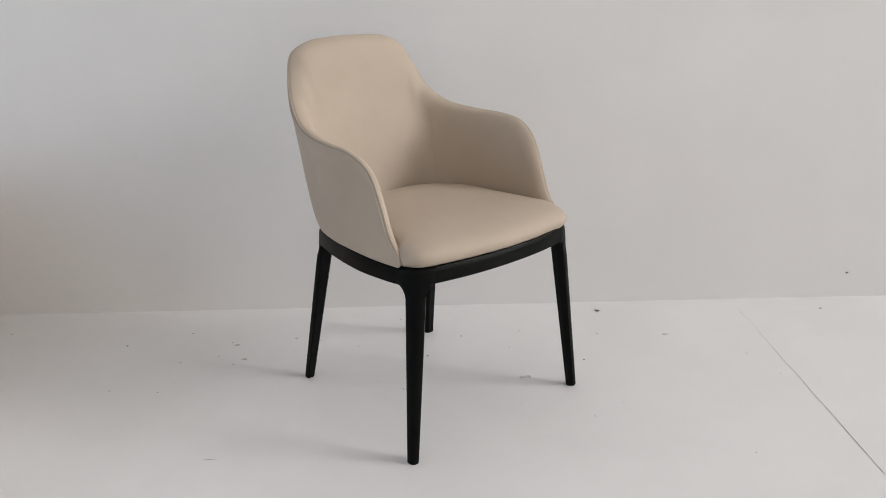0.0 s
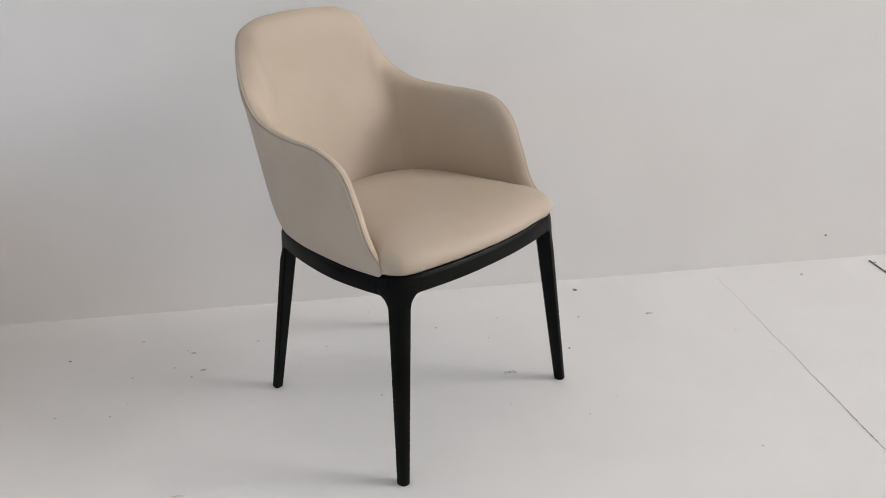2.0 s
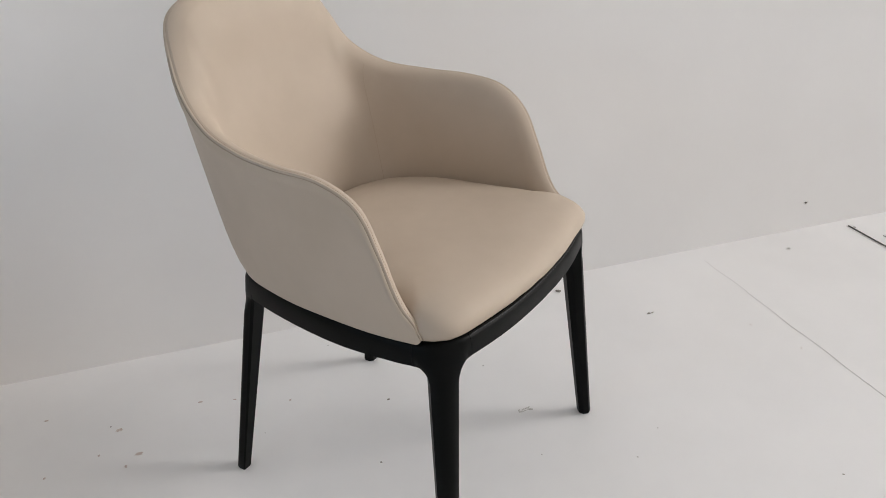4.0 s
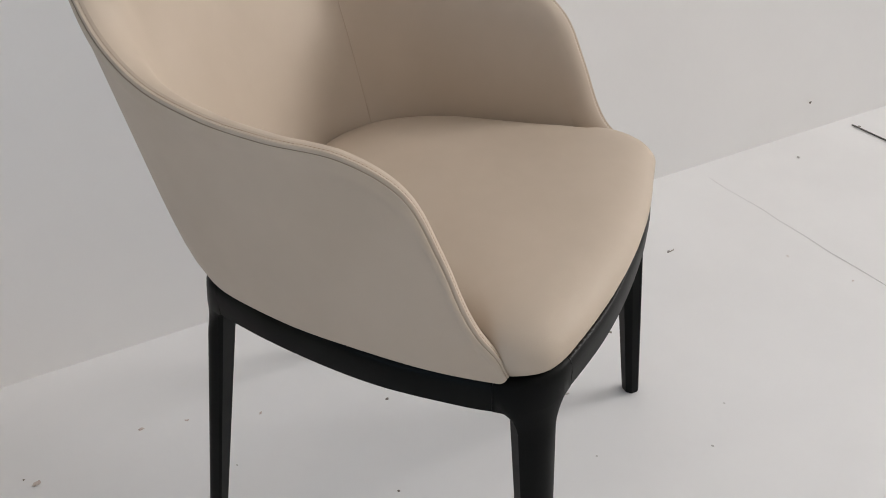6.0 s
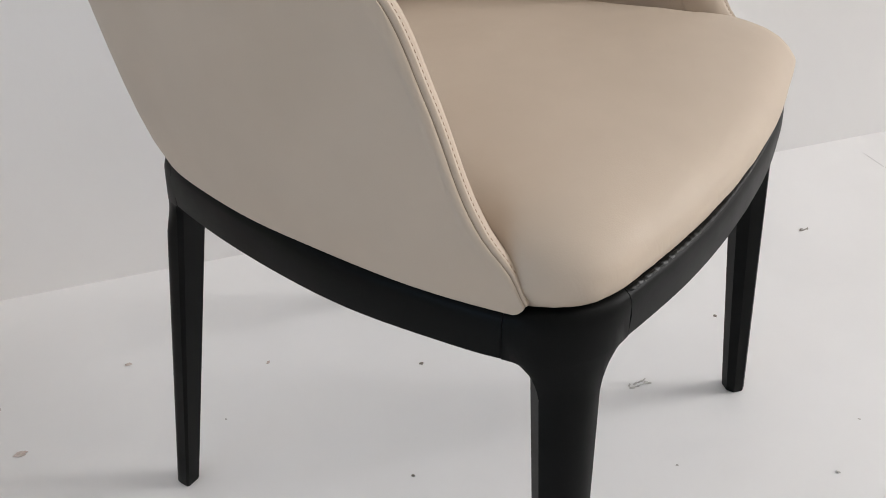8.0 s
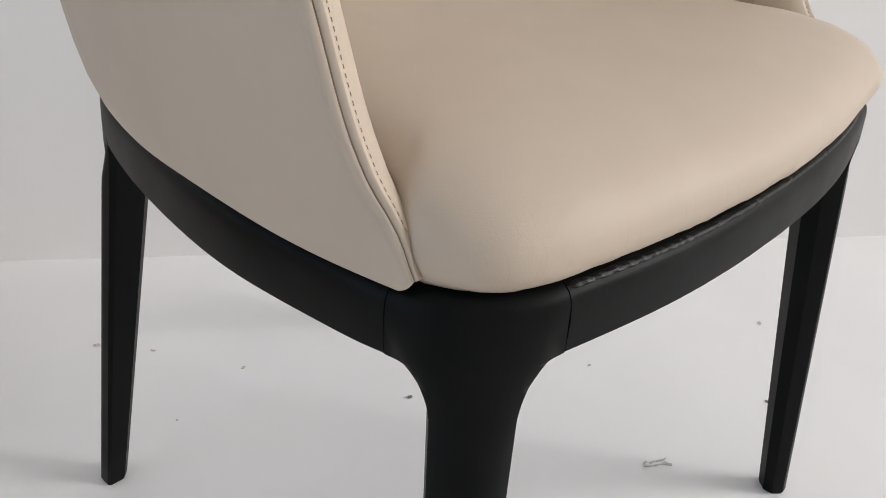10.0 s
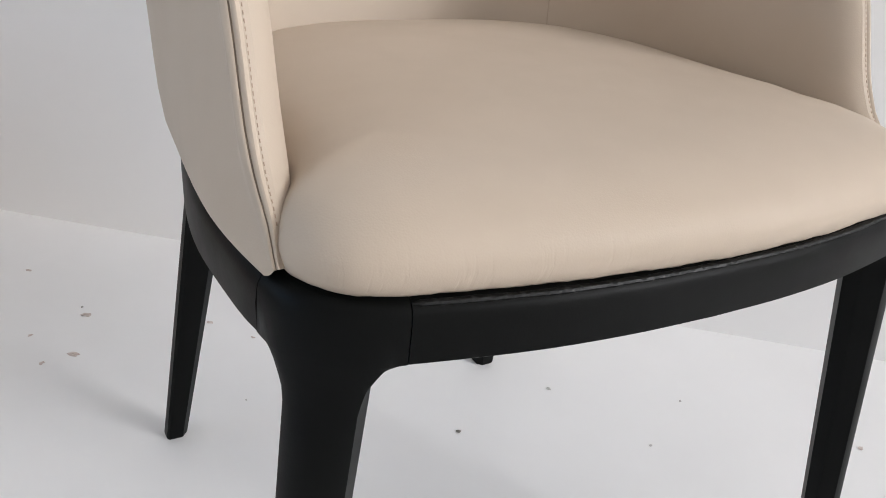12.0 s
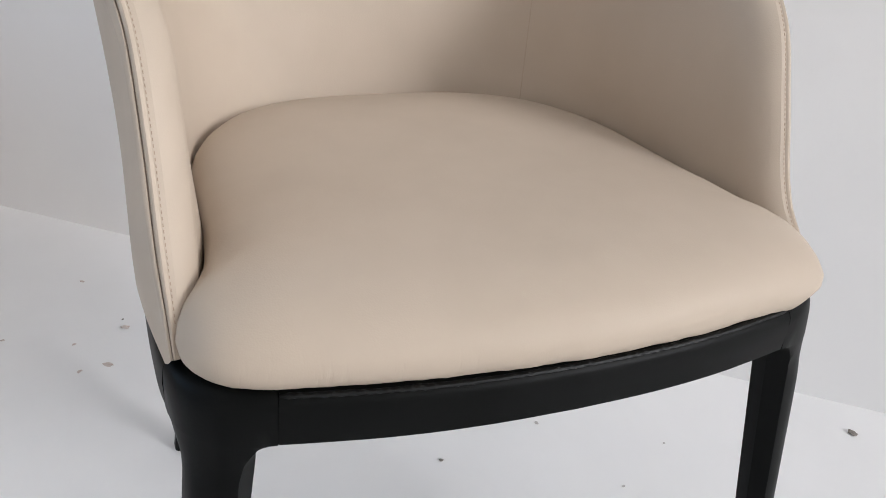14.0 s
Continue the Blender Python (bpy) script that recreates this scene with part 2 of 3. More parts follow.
def section(cx, cy, w, d, r_out, c_side, c_in, dirs):
    """Leg section of 26 points: 13 round the outer corner, 13 back round the bevelled inner corner; c_side bevels the two corners between."""
    ex, ey = dirs
    h, g = w / 2, d / 2

    def pt(a, b):
        return Vector((cx + ex[0] * a + ey[0] * b, cy + ex[1] * a + ey[1] * b, 0))

    a0, a1 = pt(-h + c_side, g), pt(h - r_out, g)
    outer = [a0.lerp(a1, k / 3) for k in range(4)]
    for k in range(1, 6):
        a = math.pi / 2 * (1 - k / 6)
        outer.append(pt(h - r_out + r_out * math.cos(a), g - r_out + r_out * math.sin(a)))
    b0, b1 = pt(h, g - r_out), pt(h, -g + c_side)
    outer += [b0.lerp(b1, k / 3) for k in range(4)]
    i0, i1, i2, i3 = pt(h - c_side, -g), pt(-h + c_in, -g), pt(-h, -g + c_in), pt(-h, g - c_side)
    inner = [i0.lerp(i1, k / 4) for k in range(5)] + [i1.lerp(i2, k / 4) for k in (1, 2, 3)] + [i2.lerp(i3, k / 4) for k in range(5)]
    return outer + inner


def leg(name, i0, i1, head, foot, fillet, long, sx, dirs, push, label):
    """A tapered leg whose outer face runs on into the rail, with rounded fillets on both sides. head, foot: centre, width, depth, outer radius, side and inner bevel."""
    st = [(p, inward(p, w)) for p, w in along(i0, i1, 13)[::-1]]
    full = [p.copy() for p, w in st] + [p + w * 0.021 for p, w in st][::-1]
    # the block at the rail already leans the way the leg splays
    lean = [Vector(push) * math.sin(math.pi * i / 12) for i in range(13)] + [Vector()] * 13
    splayed = [p + q for p, q in zip(full, lean)]
    top = section(*head, dirs)
    outer = [p for p, w in st]
    base = section(*foot, dirs)
    low = [rail_top(p.y) - rail_h(p.y) for p in outer]
    low = low + low[::-1]
    zb = low[6] + 0.0010
    rows = []

    def level(pts, z):
        rows.append([Vector((p.x, p.y, z)) for p in pts])

    c = sum(base, Vector()) / len(base)
    level([c.lerp(p, 0.9) for p in base], 0.0)
    level(base, 0.003)
    # the outer face blends into the rail over a longer stretch than the two sides
    span = [fillet + long * math.sin(math.pi * i / 12) for i in range(13)] + [fillet] * 13
    knee = zb - fillet
    heights = [0.003 + (knee - 0.06 - 0.003) * k / 8 for k in range(1, 9)] + [knee - 0.06 + 0.06 * k / 8 for k in range(1, 9)]
    heights += [knee + fillet * math.sin(math.pi / 2 * k / 8) for k in range(1, 9)]
    for z in heights:
        row = []
        for a, b, c, sp, lo in zip(base, top, splayed, span, low):
            u = min(1.0, max(0.0, (z - zb + sp) / sp))
            g = 1 - math.sqrt(max(0.0, 1 - u * u))
            g += (u ** 3 * (3 - 2 * u ** 1.5) - g) * min(1.0, (sp - fillet) / long * 1.6)
            p = a.lerp(b, min(1.0, (z - 0.003) / (knee - 0.003))).lerp(c, g)
            row.append(Vector((p.x, p.y, z + g * (lo - low[6]))))
        rows.append(row)
    def zrow(pts, dz):
        rows.append([Vector((p.x, p.y, rail_top(p.y) - dz)) for p in pts])
    zrow([p + q * 0.5 for p, q in zip(full, lean)], rail_h(outer[6].y) * 0.5)
    zrow([p + q * 0.15 for p, q in zip(full, lean)], 0.011)
    mid = [p + w * 0.0105 for p, w in st]
    mids = mid + mid[::-1]
    for f, dz in ((0.067, 0.0068), (0.257, 0.0032), (0.57, 0.0009), (0.9, 0.0)):
        zrow([p.lerp(m, f) for p, m in zip(full, mids)], dz)
    bm = bmesh.new()
    grid(bm, flip(rows, sx), True, True)
    return part(name, bm, BLACK, chair, label)


for sx in (1, -1):
    leg("front_leg", i_side, i_front, (-0.2162, -0.2201, 0.0402, 0.0402, 0.0280, 0.0115, 0.014), (-0.2516, -0.2464, 0.0234, 0.0250, 0.0112, 0.0075, 0.008), 0.022, 0.032, sx, ((-1, 0), (0, -1)), (-0.0025, -0.0025, 0), "tapered black front leg flaring into the rail")
    leg("rear_leg", i_rear, i_back, (-0.1645, 0.1655, 0.0390, 0.0232, 0.011, 0.004, 0.009), (-0.1953, 0.2170, 0.0226, 0.0205, 0.009, 0.002, 0.006), 0.012, 0.03, sx, ((-1, 0), (0, 1)), (-0.0018, 0.0050, 0), "tapered black rear leg splayed outwards")

# seat base under the cushion
bm = bmesh.new()
rows = []
for inset, rise, drop in ((0.0016, 0.0006, 0), (0.0016, 0, 0.008), (0.007, 0, 0.004)):
    ring = [p + inward(p, w) * inset for p, w in along(0, len(plan) - 1, 120)]
    ring = ring + [Vector((-p.x, p.y, 0)) for p in ring[-2:0:-1]]
    rows.append([Vector((p.x, p.y, rail_top(p.y) - (drop if drop else rail_h(p.y) - rise))) for p in ring])
grid(bm, rows, True, True)
part("seat_base", bm, BLACK, chair, "black underside of the seat", False)

# ---- shell of back and arms ----
EDGE = [(-0.2379, -0.2009, 0.4183), (-0.2393, -0.1645, 0.4704), (-0.2405, -0.139, 0.5324), (-0.2439, -0.1101, 0.5891), (-0.2533, -0.0597, 0.6197), (-0.2592, 0.0102, 0.6272), (-0.2463, 0.0867, 0.6301),
        (-0.2236, 0.1641, 0.6412), (-0.2028, 0.2226, 0.675), (-0.1846, 0.2573, 0.7269), (-0.1584, 0.2821, 0.7746), (-0.1076, 0.2905, 0.7983), (-0.052, 0.2938, 0.8041), (0.0, 0.2956, 0.8056)]
BASE = [(-0.2412, -0.194), (-0.2440, -0.167), (-0.2456, -0.14), (-0.2452, -0.105), (-0.2405, -0.05), (-0.2317, 0.015), (-0.2166, 0.075), (-0.1975, 0.13), (-0.1755, 0.167), (-0.159, 0.1805), (-0.137, 0.189),
        (-0.10, 0.1965), (-0.05, 0.202), (0.0, 0.204)]
CREASE = [(-0.219, -0.182), (-0.207, -0.128), (-0.201, -0.095), (-0.198, -0.060), (-0.1965, -0.025), (-0.195, 0.015), (-0.183, 0.055), (-0.165, 0.089), (-0.145, 0.112), (-0.125, 0.128), (-0.10, 0.142),
          (-0.07, 0.150), (-0.035, 0.154), (0.0, 0.155)]
PER = 8
edge = mirror(spline(EDGE, PER))
for p in edge:
    # one arm stands out a little more; the seams bow forward just above the rail
    if p.x < 0:
        p.x -= 0.0016 * min(1.0, max(0.0, (0.10 - p.y) / 0.1)) * min(1.0, (p.z - 0.41) / 0.06)
    p.y -= 0.0040 * math.sin(math.pi * min(1.0, max(0.0, (p.z - 0.4183) / 0.039))) ** 2
base = mirror(spline([(x, y, 0.4128 - 0.036 * (y + 0.19) + 0.003 * math.sin(math.pi * min(1.0, max(0.0, (y + 0.19) / 0.36)))) for x, y in BASE], PER))
crease = mirror(spline([(x, y, 0.422) for x, y in CREASE], PER))
THICK = 0.028
BAND = [(0.0010, 0.0006), (0.0014, 0.0022), (0.0025, 0.0031), (0.0039, 0.0031), (0.0050, 0.0023), (0.0061, 0.0024), (0.0092, 0.0025), (0.0134, 0.0012), (0.0180, -0.0014), (0.0224, -0.0050), (0.0262, -0.0094), (0.0290, -0.0144), (0.0308, -0.0200)]
cols = len(edge)
frames = []
for k in range(cols):
    t = (edge[min(k + 1, cols - 1)] - edge[max(k - 1, 0)]).normalized()
    kk = min(max(k, 10), cols - 11)
    r = (edge[kk] - base[kk]).normalized()
    if k < 10 or k > cols - 11:
        tt = (edge[kk + 1] - edge[kk - 1]).normalized()
        nn = tt.cross(r).normalized()
    else:
        nn = t.cross(r).normalized()
    if nn.dot(Vector((edge[k].x, edge[k].y - 0.02, 0))) < 0:
        nn = -nn
    nn = (nn - t * nn.dot(t)).normalized()
    v = nn.cross(t).normalized()
    if v.dot(r) < 0 and 10 <= k <= cols - 11:
        v = -v
    if k < 10 or k > cols - 11:
        if v.dot(Vector((0, -1, 0.3))) < 0:
            v = -v
    frames.append((t, nn, v))

for _ in range(3):
    old = list(frames)
    for k in range(11, cols - 11):
        nn = sum((old[i][1] for i in range(k - 2, k + 3)), Vector()).normalized()
        t = old[k][0]
        nn = (nn - t * nn.dot(t)).normalized()
        v = sum((old[i][2] for i in range(k - 2, k + 3)), Vector())
        v = (v - t * v.dot(t) - nn * v.dot(nn)).normalized()
        frames[k] = (t, nn, v)

outer_rows, band_rows, inner_rows, sizes = [], [], [], []
for k in range(cols):
    e, b0, c0 = edge[k], base[k], crease[k]
    t, nn, v = frames[k]
    h = (e - b0).length
    col = []
    rim = min(0.022, 0.3 * h)
    steps = [j / 11 * (1 - rim / h) for j in range(12)] + [1 - rim / h * (1 - j / 6) for j in range(1, 7)]
    for f in steps:
        arm = min(1.0, max(0.0, (0.20 - e.y) / 0.12))
        peak = 0.22 - 0.07 * arm
        bulge = ((0.0050 - 0.0003 * arm) * f / peak * math.exp(1 - f / peak) * (1 - f ** 3) + 0.008 * (1 - arm) * f * (1 - f)) * min(1.0, h / 0.16)
        bulge += 0.0016 * math.sin(math.pi * min(1.0, (1 - f) * h / rim)) ** 2 * min(1.0, h / 0.1)
        tip = 0.0012 * math.sin(math.pi * f) * max(0.0, 1 - min(k, cols - 1 - k) / 7) ** 2
        col.append(b0.lerp(e, f) + nn * bulge + Vector((0, -0.62, -0.78)) * tip)
    col[-1] = e - nn * 0.0003 - v * 0.0004
    col.append(e - nn * 0.0009 - v * 0.0001)
    col.append(e - nn * 0.0014 - v * 0.0012)
    col.append(e - nn * 0.0016 - v * 0.0060)
    outer_rows.append(col)
    thick = THICK * (0.40 + 0.60 * math.sin(math.pi / 2 * min(1.0, min(k, cols - 1 - k) / 9)))
    s = thick / THICK
    sizes.append(s)
    bcol = [e - nn * 0.0017 - v * 0.0060, e - nn * 0.0018 - v * 0.0012]
    bcol += [e - nn * (a * s + 0.0010) + v * (z * s) for a, z in BAND]
    band_rows.append(bcol)
    i0 = bcol[-1]
    d = (c0 - i0).length
    p1 = i0 - v * min(0.03, 0.15 * d) + (c0 - i0) * 0.18
    p2 = c0 + Vector((0, 0, min(0.10, 0.3 * d)))
    # the second row runs on in the band's direction, so that band and face meet without a crease
    run_on = (bcol[-1] - bcol[-2]).normalized() * min(0.012, 0.07 * d)
    icol = []
    for j in range(15):
        f = j / 14
        g = 1 - f
        icol.append(i0 * g ** 3 + p1 * 3 * f * g * g + p2 * 3 * f * f * g + c0 * f ** 3)
    icol[1] = i0 + run_on
    inner_rows.append(icol)

# relax the padded inner face into a smooth skin between its borders
skin = np.array([[tuple(p) for p in c] for c in inner_rows])
pin = np.array([[min(1.0, max(0.0, (0.12 - p.y) / 0.1))] for p in edge[1:-1]])
second = skin[1:-1, 1].copy()
for _ in range(600):
    skin[1:-1, 1:-1] = (skin[:-2, 1:-1] + skin[2:, 1:-1] + skin[1:-1, :-2] + skin[1:-1, 2:]) / 4
    skin[1:-1, 1] += (second - skin[1:-1, 1]) * pin
inner_rows = [[Vector(p) for p in c] for c in skin]

# round the padding over from the band into the face of the back
for k in range(cols):
    soft = min(1.0, max(0.0, (edge[k].y - 0.08) / 0.1))
    b, c = band_rows[k], inner_rows[k]
    p0, p3 = b[9], c[4]
    size = (p3 - p0).length
    m0, m3 = (b[10] - b[8]).normalized() * size, (c[5] - c[3]).normalized() * size
    marks = [(p - p0).length / ((p - p0).length + (p3 - p).length) for p in b[10:] + c[1:4]]
    arc = [p0 * (2 * f ** 3 - 3 * f * f + 1) + m0 * (f ** 3 - 2 * f * f + f) + p3 * (3 * f * f - 2 * f ** 3) + m3 * (f ** 3 - f * f) for f in marks]
    for j in range(5):
        b[10 + j] = b[10 + j].lerp(arc[j], soft)
    for j in range(3):
        c[1 + j] = c[1 + j].lerp(arc[5 + j], soft)
    c[0] = b[-1].copy()

shell = bmesh.new()
grid(shell, outer_rows)
part("outer_shell", shell, CREAM, chair, "smooth cream leather outer panel")
band = bmesh.new()
grid(band, [b[:9] for b in band_rows])
band_ob = part("edge_band", band, CREAM, chair, "cream leather edge band with topstitching")
inner = bmesh.new()
grid(inner, [b[8:] + c[1:] for b, c in zip(band_rows, inner_rows)])
part("backrest", inner, CREAM, chair, "cream leather inner back and arms")

# dark sewn joint between the outer panel and the band
groove = bmesh.new()
grid(groove, [[edge[k] + frames[k][1] * a + frames[k][2] * z for a, z in ((-0.0010, -0.0012), (-0.0016, -0.0002), (-0.0028, 0.0000), (-0.0028, -0.0016))] for k in range(cols)], True, True)
part("sewn_joint", groove, JOINT, band_ob, "dark sewn joint")

# topstitching along the band, one short thread after another
stitch = bmesh.new()
line = [edge[k] - frames[k][1] * (0.0060 * sizes[k] + 0.0010) + frames[k][2] * (0.0024 * sizes[k] + 0.0001) for k in range(cols)]
ups = [frames[k][2] for k in range(cols)]
run = resample(line[3:cols - 3], 432)
for k in range(431):
    p, t = run[k], (run[k + 1] - run[k]).normalized()
    near = min(range(cols), key=lambda c: (line[c] - p).length_squared)
    up = ups[near]
    w = t.cross(up).normalized()
    box(stitch, p - t * 0.0010 - w * 0.00022 - up * 0.0006, t * 0.0020, w * 0.00044, up * 0.0008)
tagged(part("stitching", stitch, THREAD, band_ob, "beige topstitching thread", False), kind="stuff")


def tube(name, pts, r, mat, parent, label=""):
    bm = bmesh.new()
    rows = []
    for k, p in enumerate(pts):
        t = (pts[min(k + 1, len(pts) - 1)] - pts[max(k - 1, 0)]).normalized()
        a = t.orthogonal().normalized()
        b = t.cross(a)
        rows.append([p + (a * math.cos(q) + b * math.sin(q)) * r for q in (0, 1.05, 2.09, 3.14, 4.19, 5.24)])
    grid(bm, rows, True, True)
    return part(name, bm, mat, parent, label)


# upright seam where the back meets the arm
seam = []
for j in range(15):
    at = cols - 1 - (59.5 + 5.5 * j / 14)
    k = int(at)
    seam.append(inner_rows[k][j].lerp(inner_rows[k + 1][j], at - k))
tube("upright_seam", spline(seam, 4), 0.0005, SEAM, chair)

# ---- seat cushion ----
SEAT = [(0.0, -0.2645, 0), (-0.06, -0.2625, 0), (-0.12, -0.256, 0), (-0.17, -0.2472, 0), (-0.200, -0.2395, 0), (-0.2190, -0.2285, 0), (-0.2310, -0.2095, 0), (-0.2325, -0.190, 0), (-0.221, -0.168, 0), (-0.209, -0.14, 0),
        (-0.2025, -0.10, 0), (-0.1990, -0.04, 0), (-0.1950, 0.0140, 0), (-0.1803, 0.0630, 0), (-0.1465, 0.1138, 0), (-0.0995, 0.1428, 0), (-0.05, 0.1530, 0), (0.0, 0.1548, 0)]
half = resample(spline(SEAT, 8), 150)
ring = half + [Vector((-p.x, p.y, 0)) for p in half[-2:0:-1]]
ctr = Vector((0, -0.05, 0))
LAYERS = [(0.012, -0.08), (0.0048, -0.035), (0.0012, 0.03), (-0.0006, 0.12), (-0.0018, 0.24), (0.0, 0.38), (0.004, 0.52), (0.010, 0.64), (0.018, 0.74), (0.030, 0.83), (0.046, 0.90), (0.066, 0.945), (0.09, 0.972), (0.12, 0.99), (0.15, 1.0), (0.18, 1.004), (0.205, 1.006)]
rows = []
for d, f in LAYERS:
    row = []
    for i, p in enumerate(ring):
        over = min(1.0, max(0.0, (p.x - 0.13) / 0.07)) * min(1.0, max(0.0, (-0.13 - p.y) / 0.05))
        over *= over * (3 - 2 * over)
        lean = 0.0075 * min(1.0, max(0.0, (-0.19 - p.y) / 0.04)) * max(0.0, 1 - abs(f - 0.36) / 0.45) * (0.4 + 0.6 * over)
        q = p + Vector((0, -lean, 0)) + (ctr - p) * (d / (p - ctr).length * (1.0 if d < 0.06 else 0.06 / d + (1 - 0.06 / d) * (p - ctr).length / 0.215))
        zt = 0.469 - 0.022 * (q.y + 0.25) + 0.0055 * max(0.0, 1 - (q.x / 0.2) ** 2) * max(0.0, 1 - ((q.y + 0.04) / 0.2) ** 2) + 0.0040 * min(1.0, max(0.0, (q.y + 0.06) / 0.14))
        zt += 0.0045 * min(1.0, max(0.0, (q.x - 0.09) / 0.09)) * min(1.0, max(0.0, (q.y + 0.22) / 0.1)) * min(1.0, max(0.0, (0.16 - q.y) / 0.22)) ** 2
        zb = rail_top(p.y) + 0.0026 - 0.0045 * over - 0.0016 * (1 - over) * min(1.0, max(0.0, (p.x + 0.08) / 0.08)) * min(1.0, max(0.0, (-0.15 - p.y) / 0.05))
        wob = 0.0012 * noise.noise(Vector((p.x * 45, p.y * 45, f * 2))) + 0.0006 * noise.noise(Vector((p.x * 130, p.y * 130, 3))) if f < 0.15 else 0.0
        held = min(1.0, max(0.0, (p.y + 0.212) / 0.085))
        held = held * held * (3 - 2 * held)
        g = f if f <= 0 else f + (f ** 0.48 - f) * held
        row.append(Vector((q.x, q.y, zb + (zt - zb) * g + wob)))
    rows.append(row)
cush = bmesh.new()
grid(cush, rows, True, True)
part("seat_cushion", cush, creased_leather(), chair, "padded cream leather seat cushion")

# folded, puckered leather edge along the top of the front rail
fold = bmesh.new()
st = front_half + mirrored(front_half)[-2::-1]
path = resample([p + inward(p, w) * 0.0050 for p, w in st], 420)
rows = []
for k, p in enumerate(path):
    t = (path[min(k + 1, 419)] - path[max(k - 1, 0)]).normalized()
    w = Vector((-t.y, t.x, 0))
    row = []
    for i in range(8):
        q = i * math.tau / 8
        r = (0.0018 + 0.00036 * noise.noise(Vector((p.x * 230 + q * 0.8, p.y * 60, 0))) + 0.0003 * noise.noise(Vector((p.x * 35, 7, 0)))) * min(1.0, 0.3 + min(k, 419 - k) / 8)
        row.append(Vector((p.x, p.y, rail_top(p.y) - 0.0022)) + w * r * math.cos(q) * 1.3 + Vector((0, 0, r * math.sin(q))))
    rows.append(row)
grid(fold, rows, True, True)
part("folded_edge", fold, SHINE, chair, "puckered black leather edge")

# ---- floor crack, rods, wall speck ----
crack = bmesh.new()
a, b = Vector((0.985, -0.268, 0)), Vector((0.0996, -1.303, 0))
side = Vector((b - a).normalized().cross(Vector((0, 0, 1))))
rng = random.Random(4)
rows = []
N = 150
for k in range(N + 1):
    f = k / N
    p = a.lerp(b, f) + side * (0.004 * noise.noise(Vector((f * 14, 0, 0))) + 0.0012 * noise.noise(Vector((f * 90, 3, 0))))
    w = 0.00018 + 0.0012 * min(1, max(0, f - 0.12) * 2.6) * (1 - 0.45 * f) * (0.3 + rng.random() * 0.9)
    rows.append([p - side * w + Vector((0, 0, 0.0004)), p + Vector((0, 0, 0.0006)), p + side * w + Vector((0, 0, 0.0004))])
grid(crack, rows)
tagged(link_bm("floor_crack", crack, CRACK), "thin dark crack across the white floor", "crack", kind="structure")


def rod(p0, p1, r0, r1, label):
    pts = [Vector(p0).lerp(Vector(p1), k / 12) for k in range(13)]
    bm = bmesh.new()
    rws = []
    d = (pts[-1] - pts[0]).normalized()
    w = d.cross(Vector((0, 0, 1)))
    for k, p in enumerate(pts):
        r = r0 + (r1 - r0) * k / 12
        rws.append([p + Vector((0, 0, r)) + w * r * math.cos(q) + Vector((0, 0, 1)) * r * math.sin(q) for q in [i * math.tau / 8 for i in range(8)]])
    grid(bm, rws, True, True)
    return tagged(link_bm("thin_rod", bm, ROD), label, "rod", "rods on the floor")


rod((1.373, -0.553, 0), (1.018, -0.975, 0), 0.0019, 0.0019, "thin dark metal rod lying on the white floor")
rod((1.353, -0.644, 0), (1.164, -0.867, 0), 0.001, 0.006, "tapered dark rod lying beside a thinner rod")


def crumb(name, x, y, size, long, mat, label, cat, seed, z=0.0, flat=0.35):
    """A small irregular crumb that lies on the floor."""
    rg = random.Random(seed)
    bm = bmesh.new()
    bmesh.ops.create_icosphere(bm, subdivisions=2, radius=0.5)
    turn = rg.random() * 6.28
    off = rg.random() * 50
    for vv in bm.verts:
        c = vv.co * (1 + 0.9 * noise.noise(vv.co * 3.0 + Vector((off, 0, 0))))
        vv.co = Vector((c.x * size * long, c.y * size, c.z * size * flat))
    low = min(vv.co.z for vv in bm.verts)
    for vv in bm.verts:
        vv.co.z -= low
    ob = link_bm(name, bm, mat, False)
    ob.matrix_world = pose(x, y, z, 0, 0, math.degrees(turn))
    return tagged(ob, label, cat, "crumbs on the floor" if z == 0.0 else "")


DARK = [(0.653, -0.0105, 0.015), (0.378, -0.186, 0.006), (0.0935, 0.102, 0.0065), (-0.067, 0.0085, 0.0045), (1.186, -0.690, 0.01), (1.372, -0.570, 0.007), (-0.461, 0.688, 0.007),
        (0.306, -0.707, 0.004), (-0.242, 0.517, 0.004)]
for i, (x, y, s) in enumerate(DARK):
    crumb("dirt_crumb", x, y, s * 0.66, 1.4, DIRT, "small dark crumb of dirt on the white floor", "crumb", i)
BROWNS = [(-0.2405, 0.494, 0.010), (-0.2695, 0.407, 0.010), (-0.310, 0.468, 0.005), (-0.400, 0.502, 0.005), (-0.597, 0.4766, 0.005), (-0.5135, 0.392, 0.005), (-0.100, 0.423, 0.007), (-0.059, 0.370, 0.005),
          (-0.005, 0.2715, 0.005), (0.5287, -0.109, 0.007), (0.681, -0.565, 0.004), (0.724, -0.449, 0.004), (-0.667, 0.974, 0.006), (-0.3054, 0.4008, 0.006), (-0.2918, 0.6412, 0.006)]
for i, (x, y, s) in enumerate(BROWNS):
    crumb("wood_crumb", x, y, s * 0.8, 1.5, CHIP, "small brown wood crumb on the white floor", "crumb", 40 + i, flat=0.22)
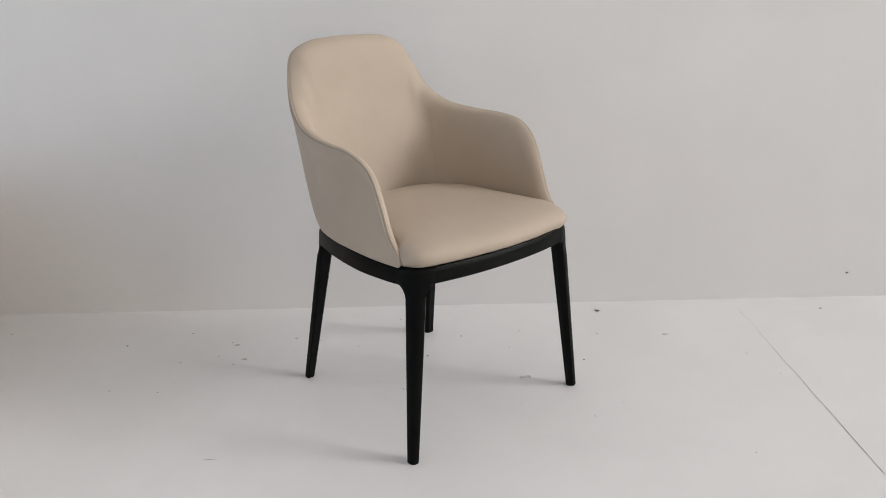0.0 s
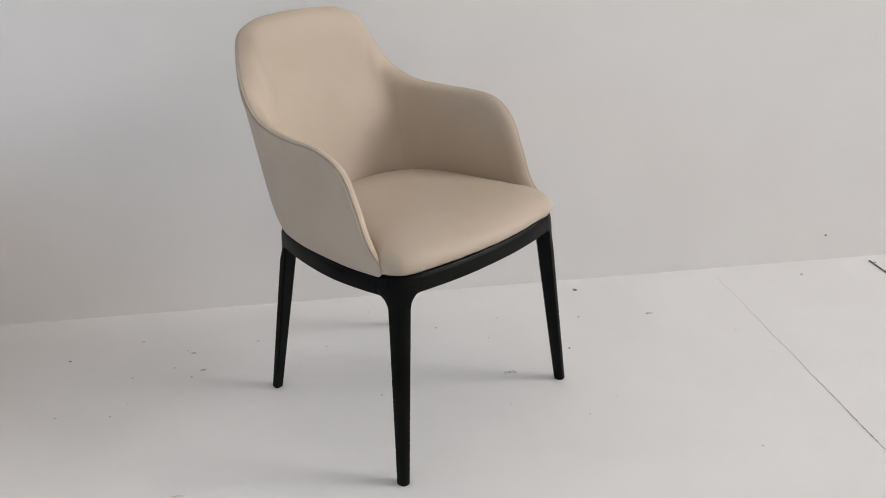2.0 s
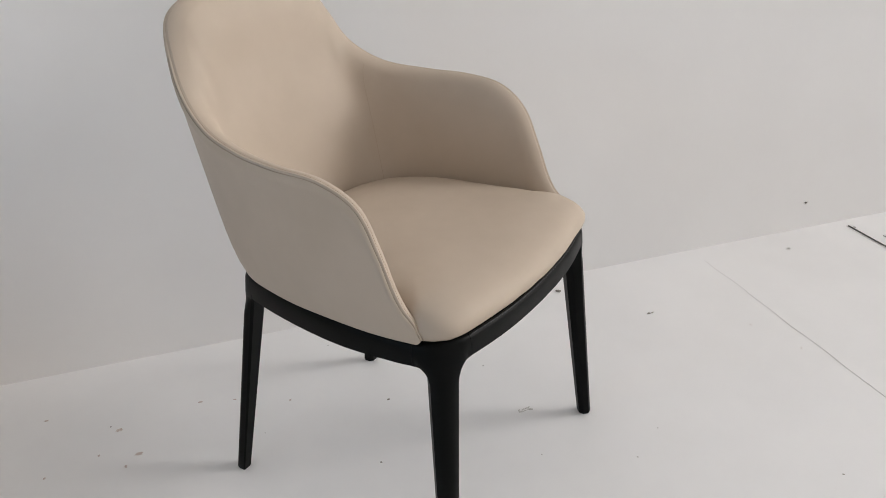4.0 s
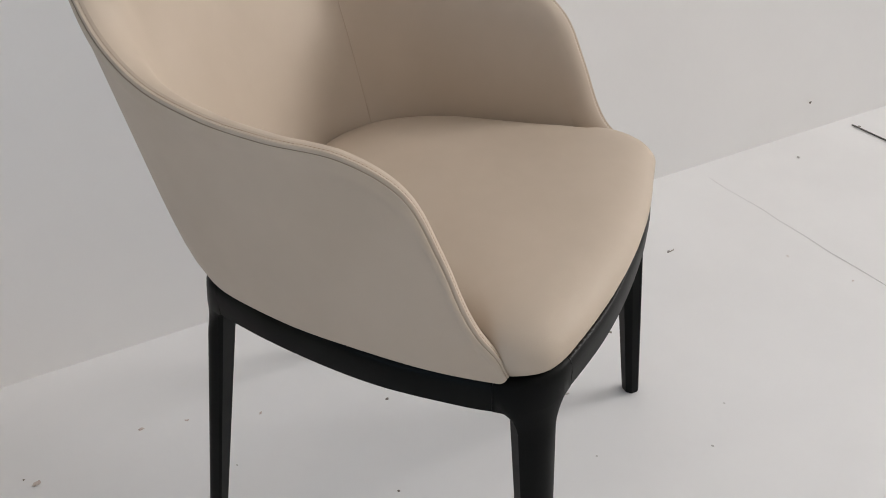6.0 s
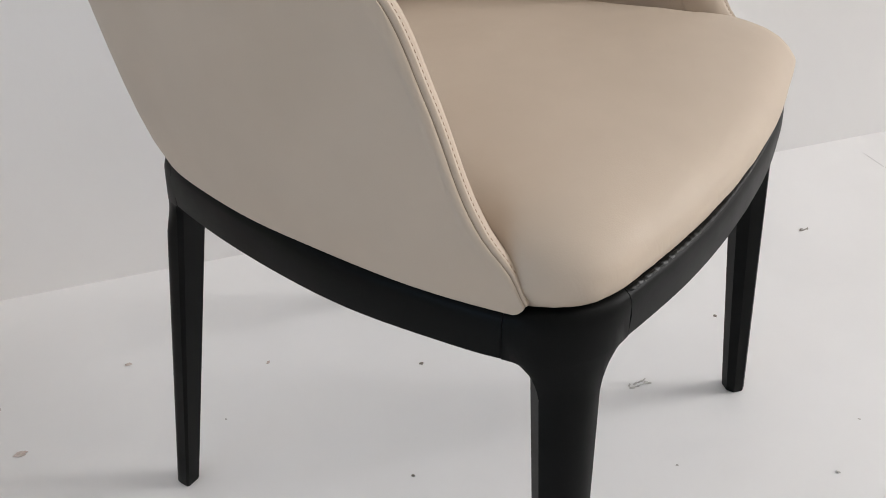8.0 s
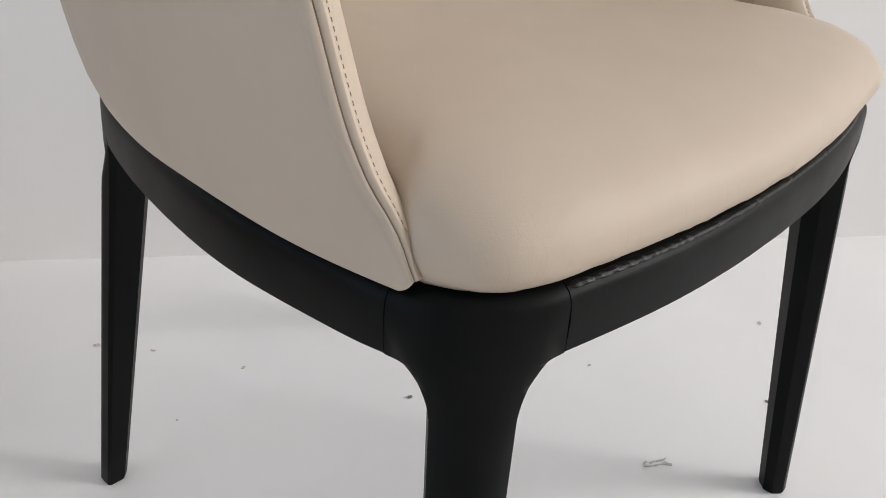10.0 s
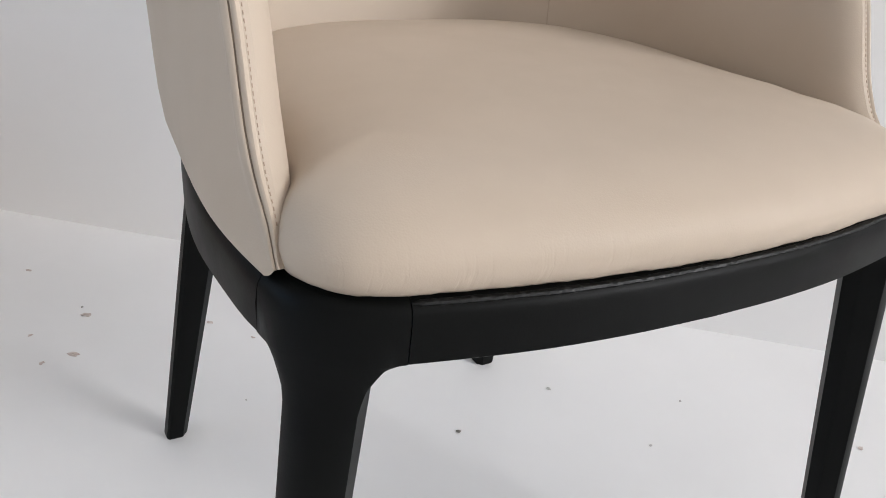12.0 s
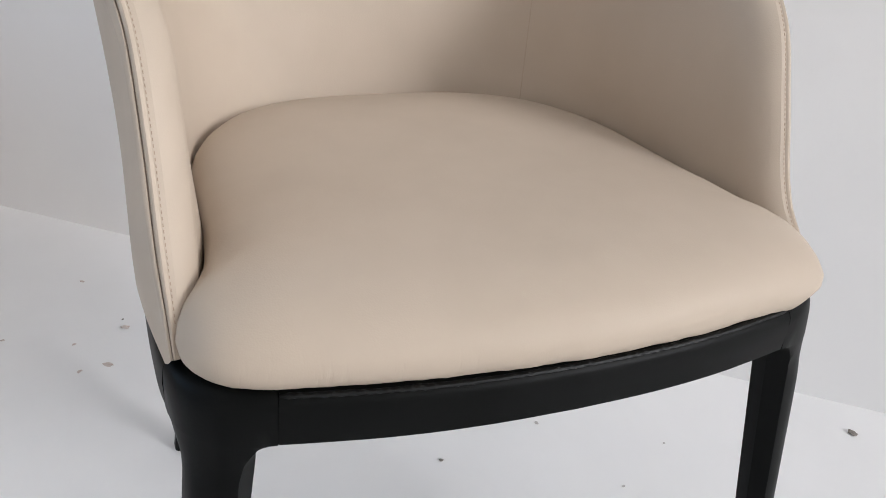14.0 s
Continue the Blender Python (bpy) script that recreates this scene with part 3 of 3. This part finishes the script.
GREYS = [(0.2415, 0.1325, 0.008), (0.289, -0.0045, 0.006), (0.385, 0.048, 0.005), (1.153, -0.4415, 0.013), (0.270, -0.388, 0.004), (0.173, -0.3836, 0.005), (0.094, -0.232, 0.004), (-0.108, 0.246, 0.004), (0.190, 0.329, 0.006), (-0.463, 0.410, 0.004)]
for i, (x, y, s) in enumerate(GREYS):
    crumb("grey_crumb", x, y, s * 0.55, 1.4, GREY, "small grey scrap on the white floor", "crumb", 80 + i)
crumb("speck", 1.2955, -0.4446, 0.007, 1.0, DIRT, "tiny dark speck on the white wall", "speck", 99, z=0.075, flat=0.8)


def scrap(x, y, turn, size, mat, label, seed):
    """A torn shred with a few prongs."""
    rg = random.Random(seed)
    bm = bmesh.new()
    for k in range(11):
        a = turn + rg.uniform(-0.9, 0.9)
        d = Vector((math.cos(a), math.sin(a), 0))
        w = Vector((-d.y, d.x, 0))
        o = Vector((math.cos(turn), math.sin(turn), 0)) * rg.uniform(-0.5, 0.3) * size + w * rg.uniform(-0.12, 0.12) * size
        ln, th = size * rg.uniform(0.12, 0.38), size * rg.uniform(0.03, 0.10)
        box(bm, o + Vector((0, 0, 0.0002)), d * ln + Vector((0, 0, size * 0.03)), w * th, (0, 0, size * 0.03))
    ob = link_bm("torn_scrap", bm, mat, False)
    ob.location = (x, y, 0)
    return tagged(ob, label, "scrap", "scraps on the floor")


scrap(0.663, -0.239, -0.75, 0.018, DIRT, "dark twig fragment on the white floor", 5)
scrap(0.196, -0.148, -0.6, 0.028, GREY, "torn grey paper scrap beside a chair leg", 8)


def splinter(x, y, turn, length):
    bm = bmesh.new()
    d = Vector((math.cos(turn), math.sin(turn), 0))
    w = Vector((-d.y, d.x, 0))
    rws = []
    for k in range(7):
        f = k / 6
        r = 0.0011 * (1 - 0.7 * abs(2 * f - 1))
        p = d * (f - 0.5) * length + w * 0.0015 * math.sin(f * 3) + Vector((0, 0, r))
        rws.append([p + w * r * math.cos(q) + Vector((0, 0, r * math.sin(q))) for q in (0, 1.57, 3.14, 4.71)])
    grid(bm, rws, True, True)
    ob = link_bm("splinter", bm, CHIP)
    ob.location = (x, y, 0)
    return tagged(ob, "thin brown wood splinter on the white floor", "splinter")


splinter(-0.561, 0.044, -0.74, 0.030)
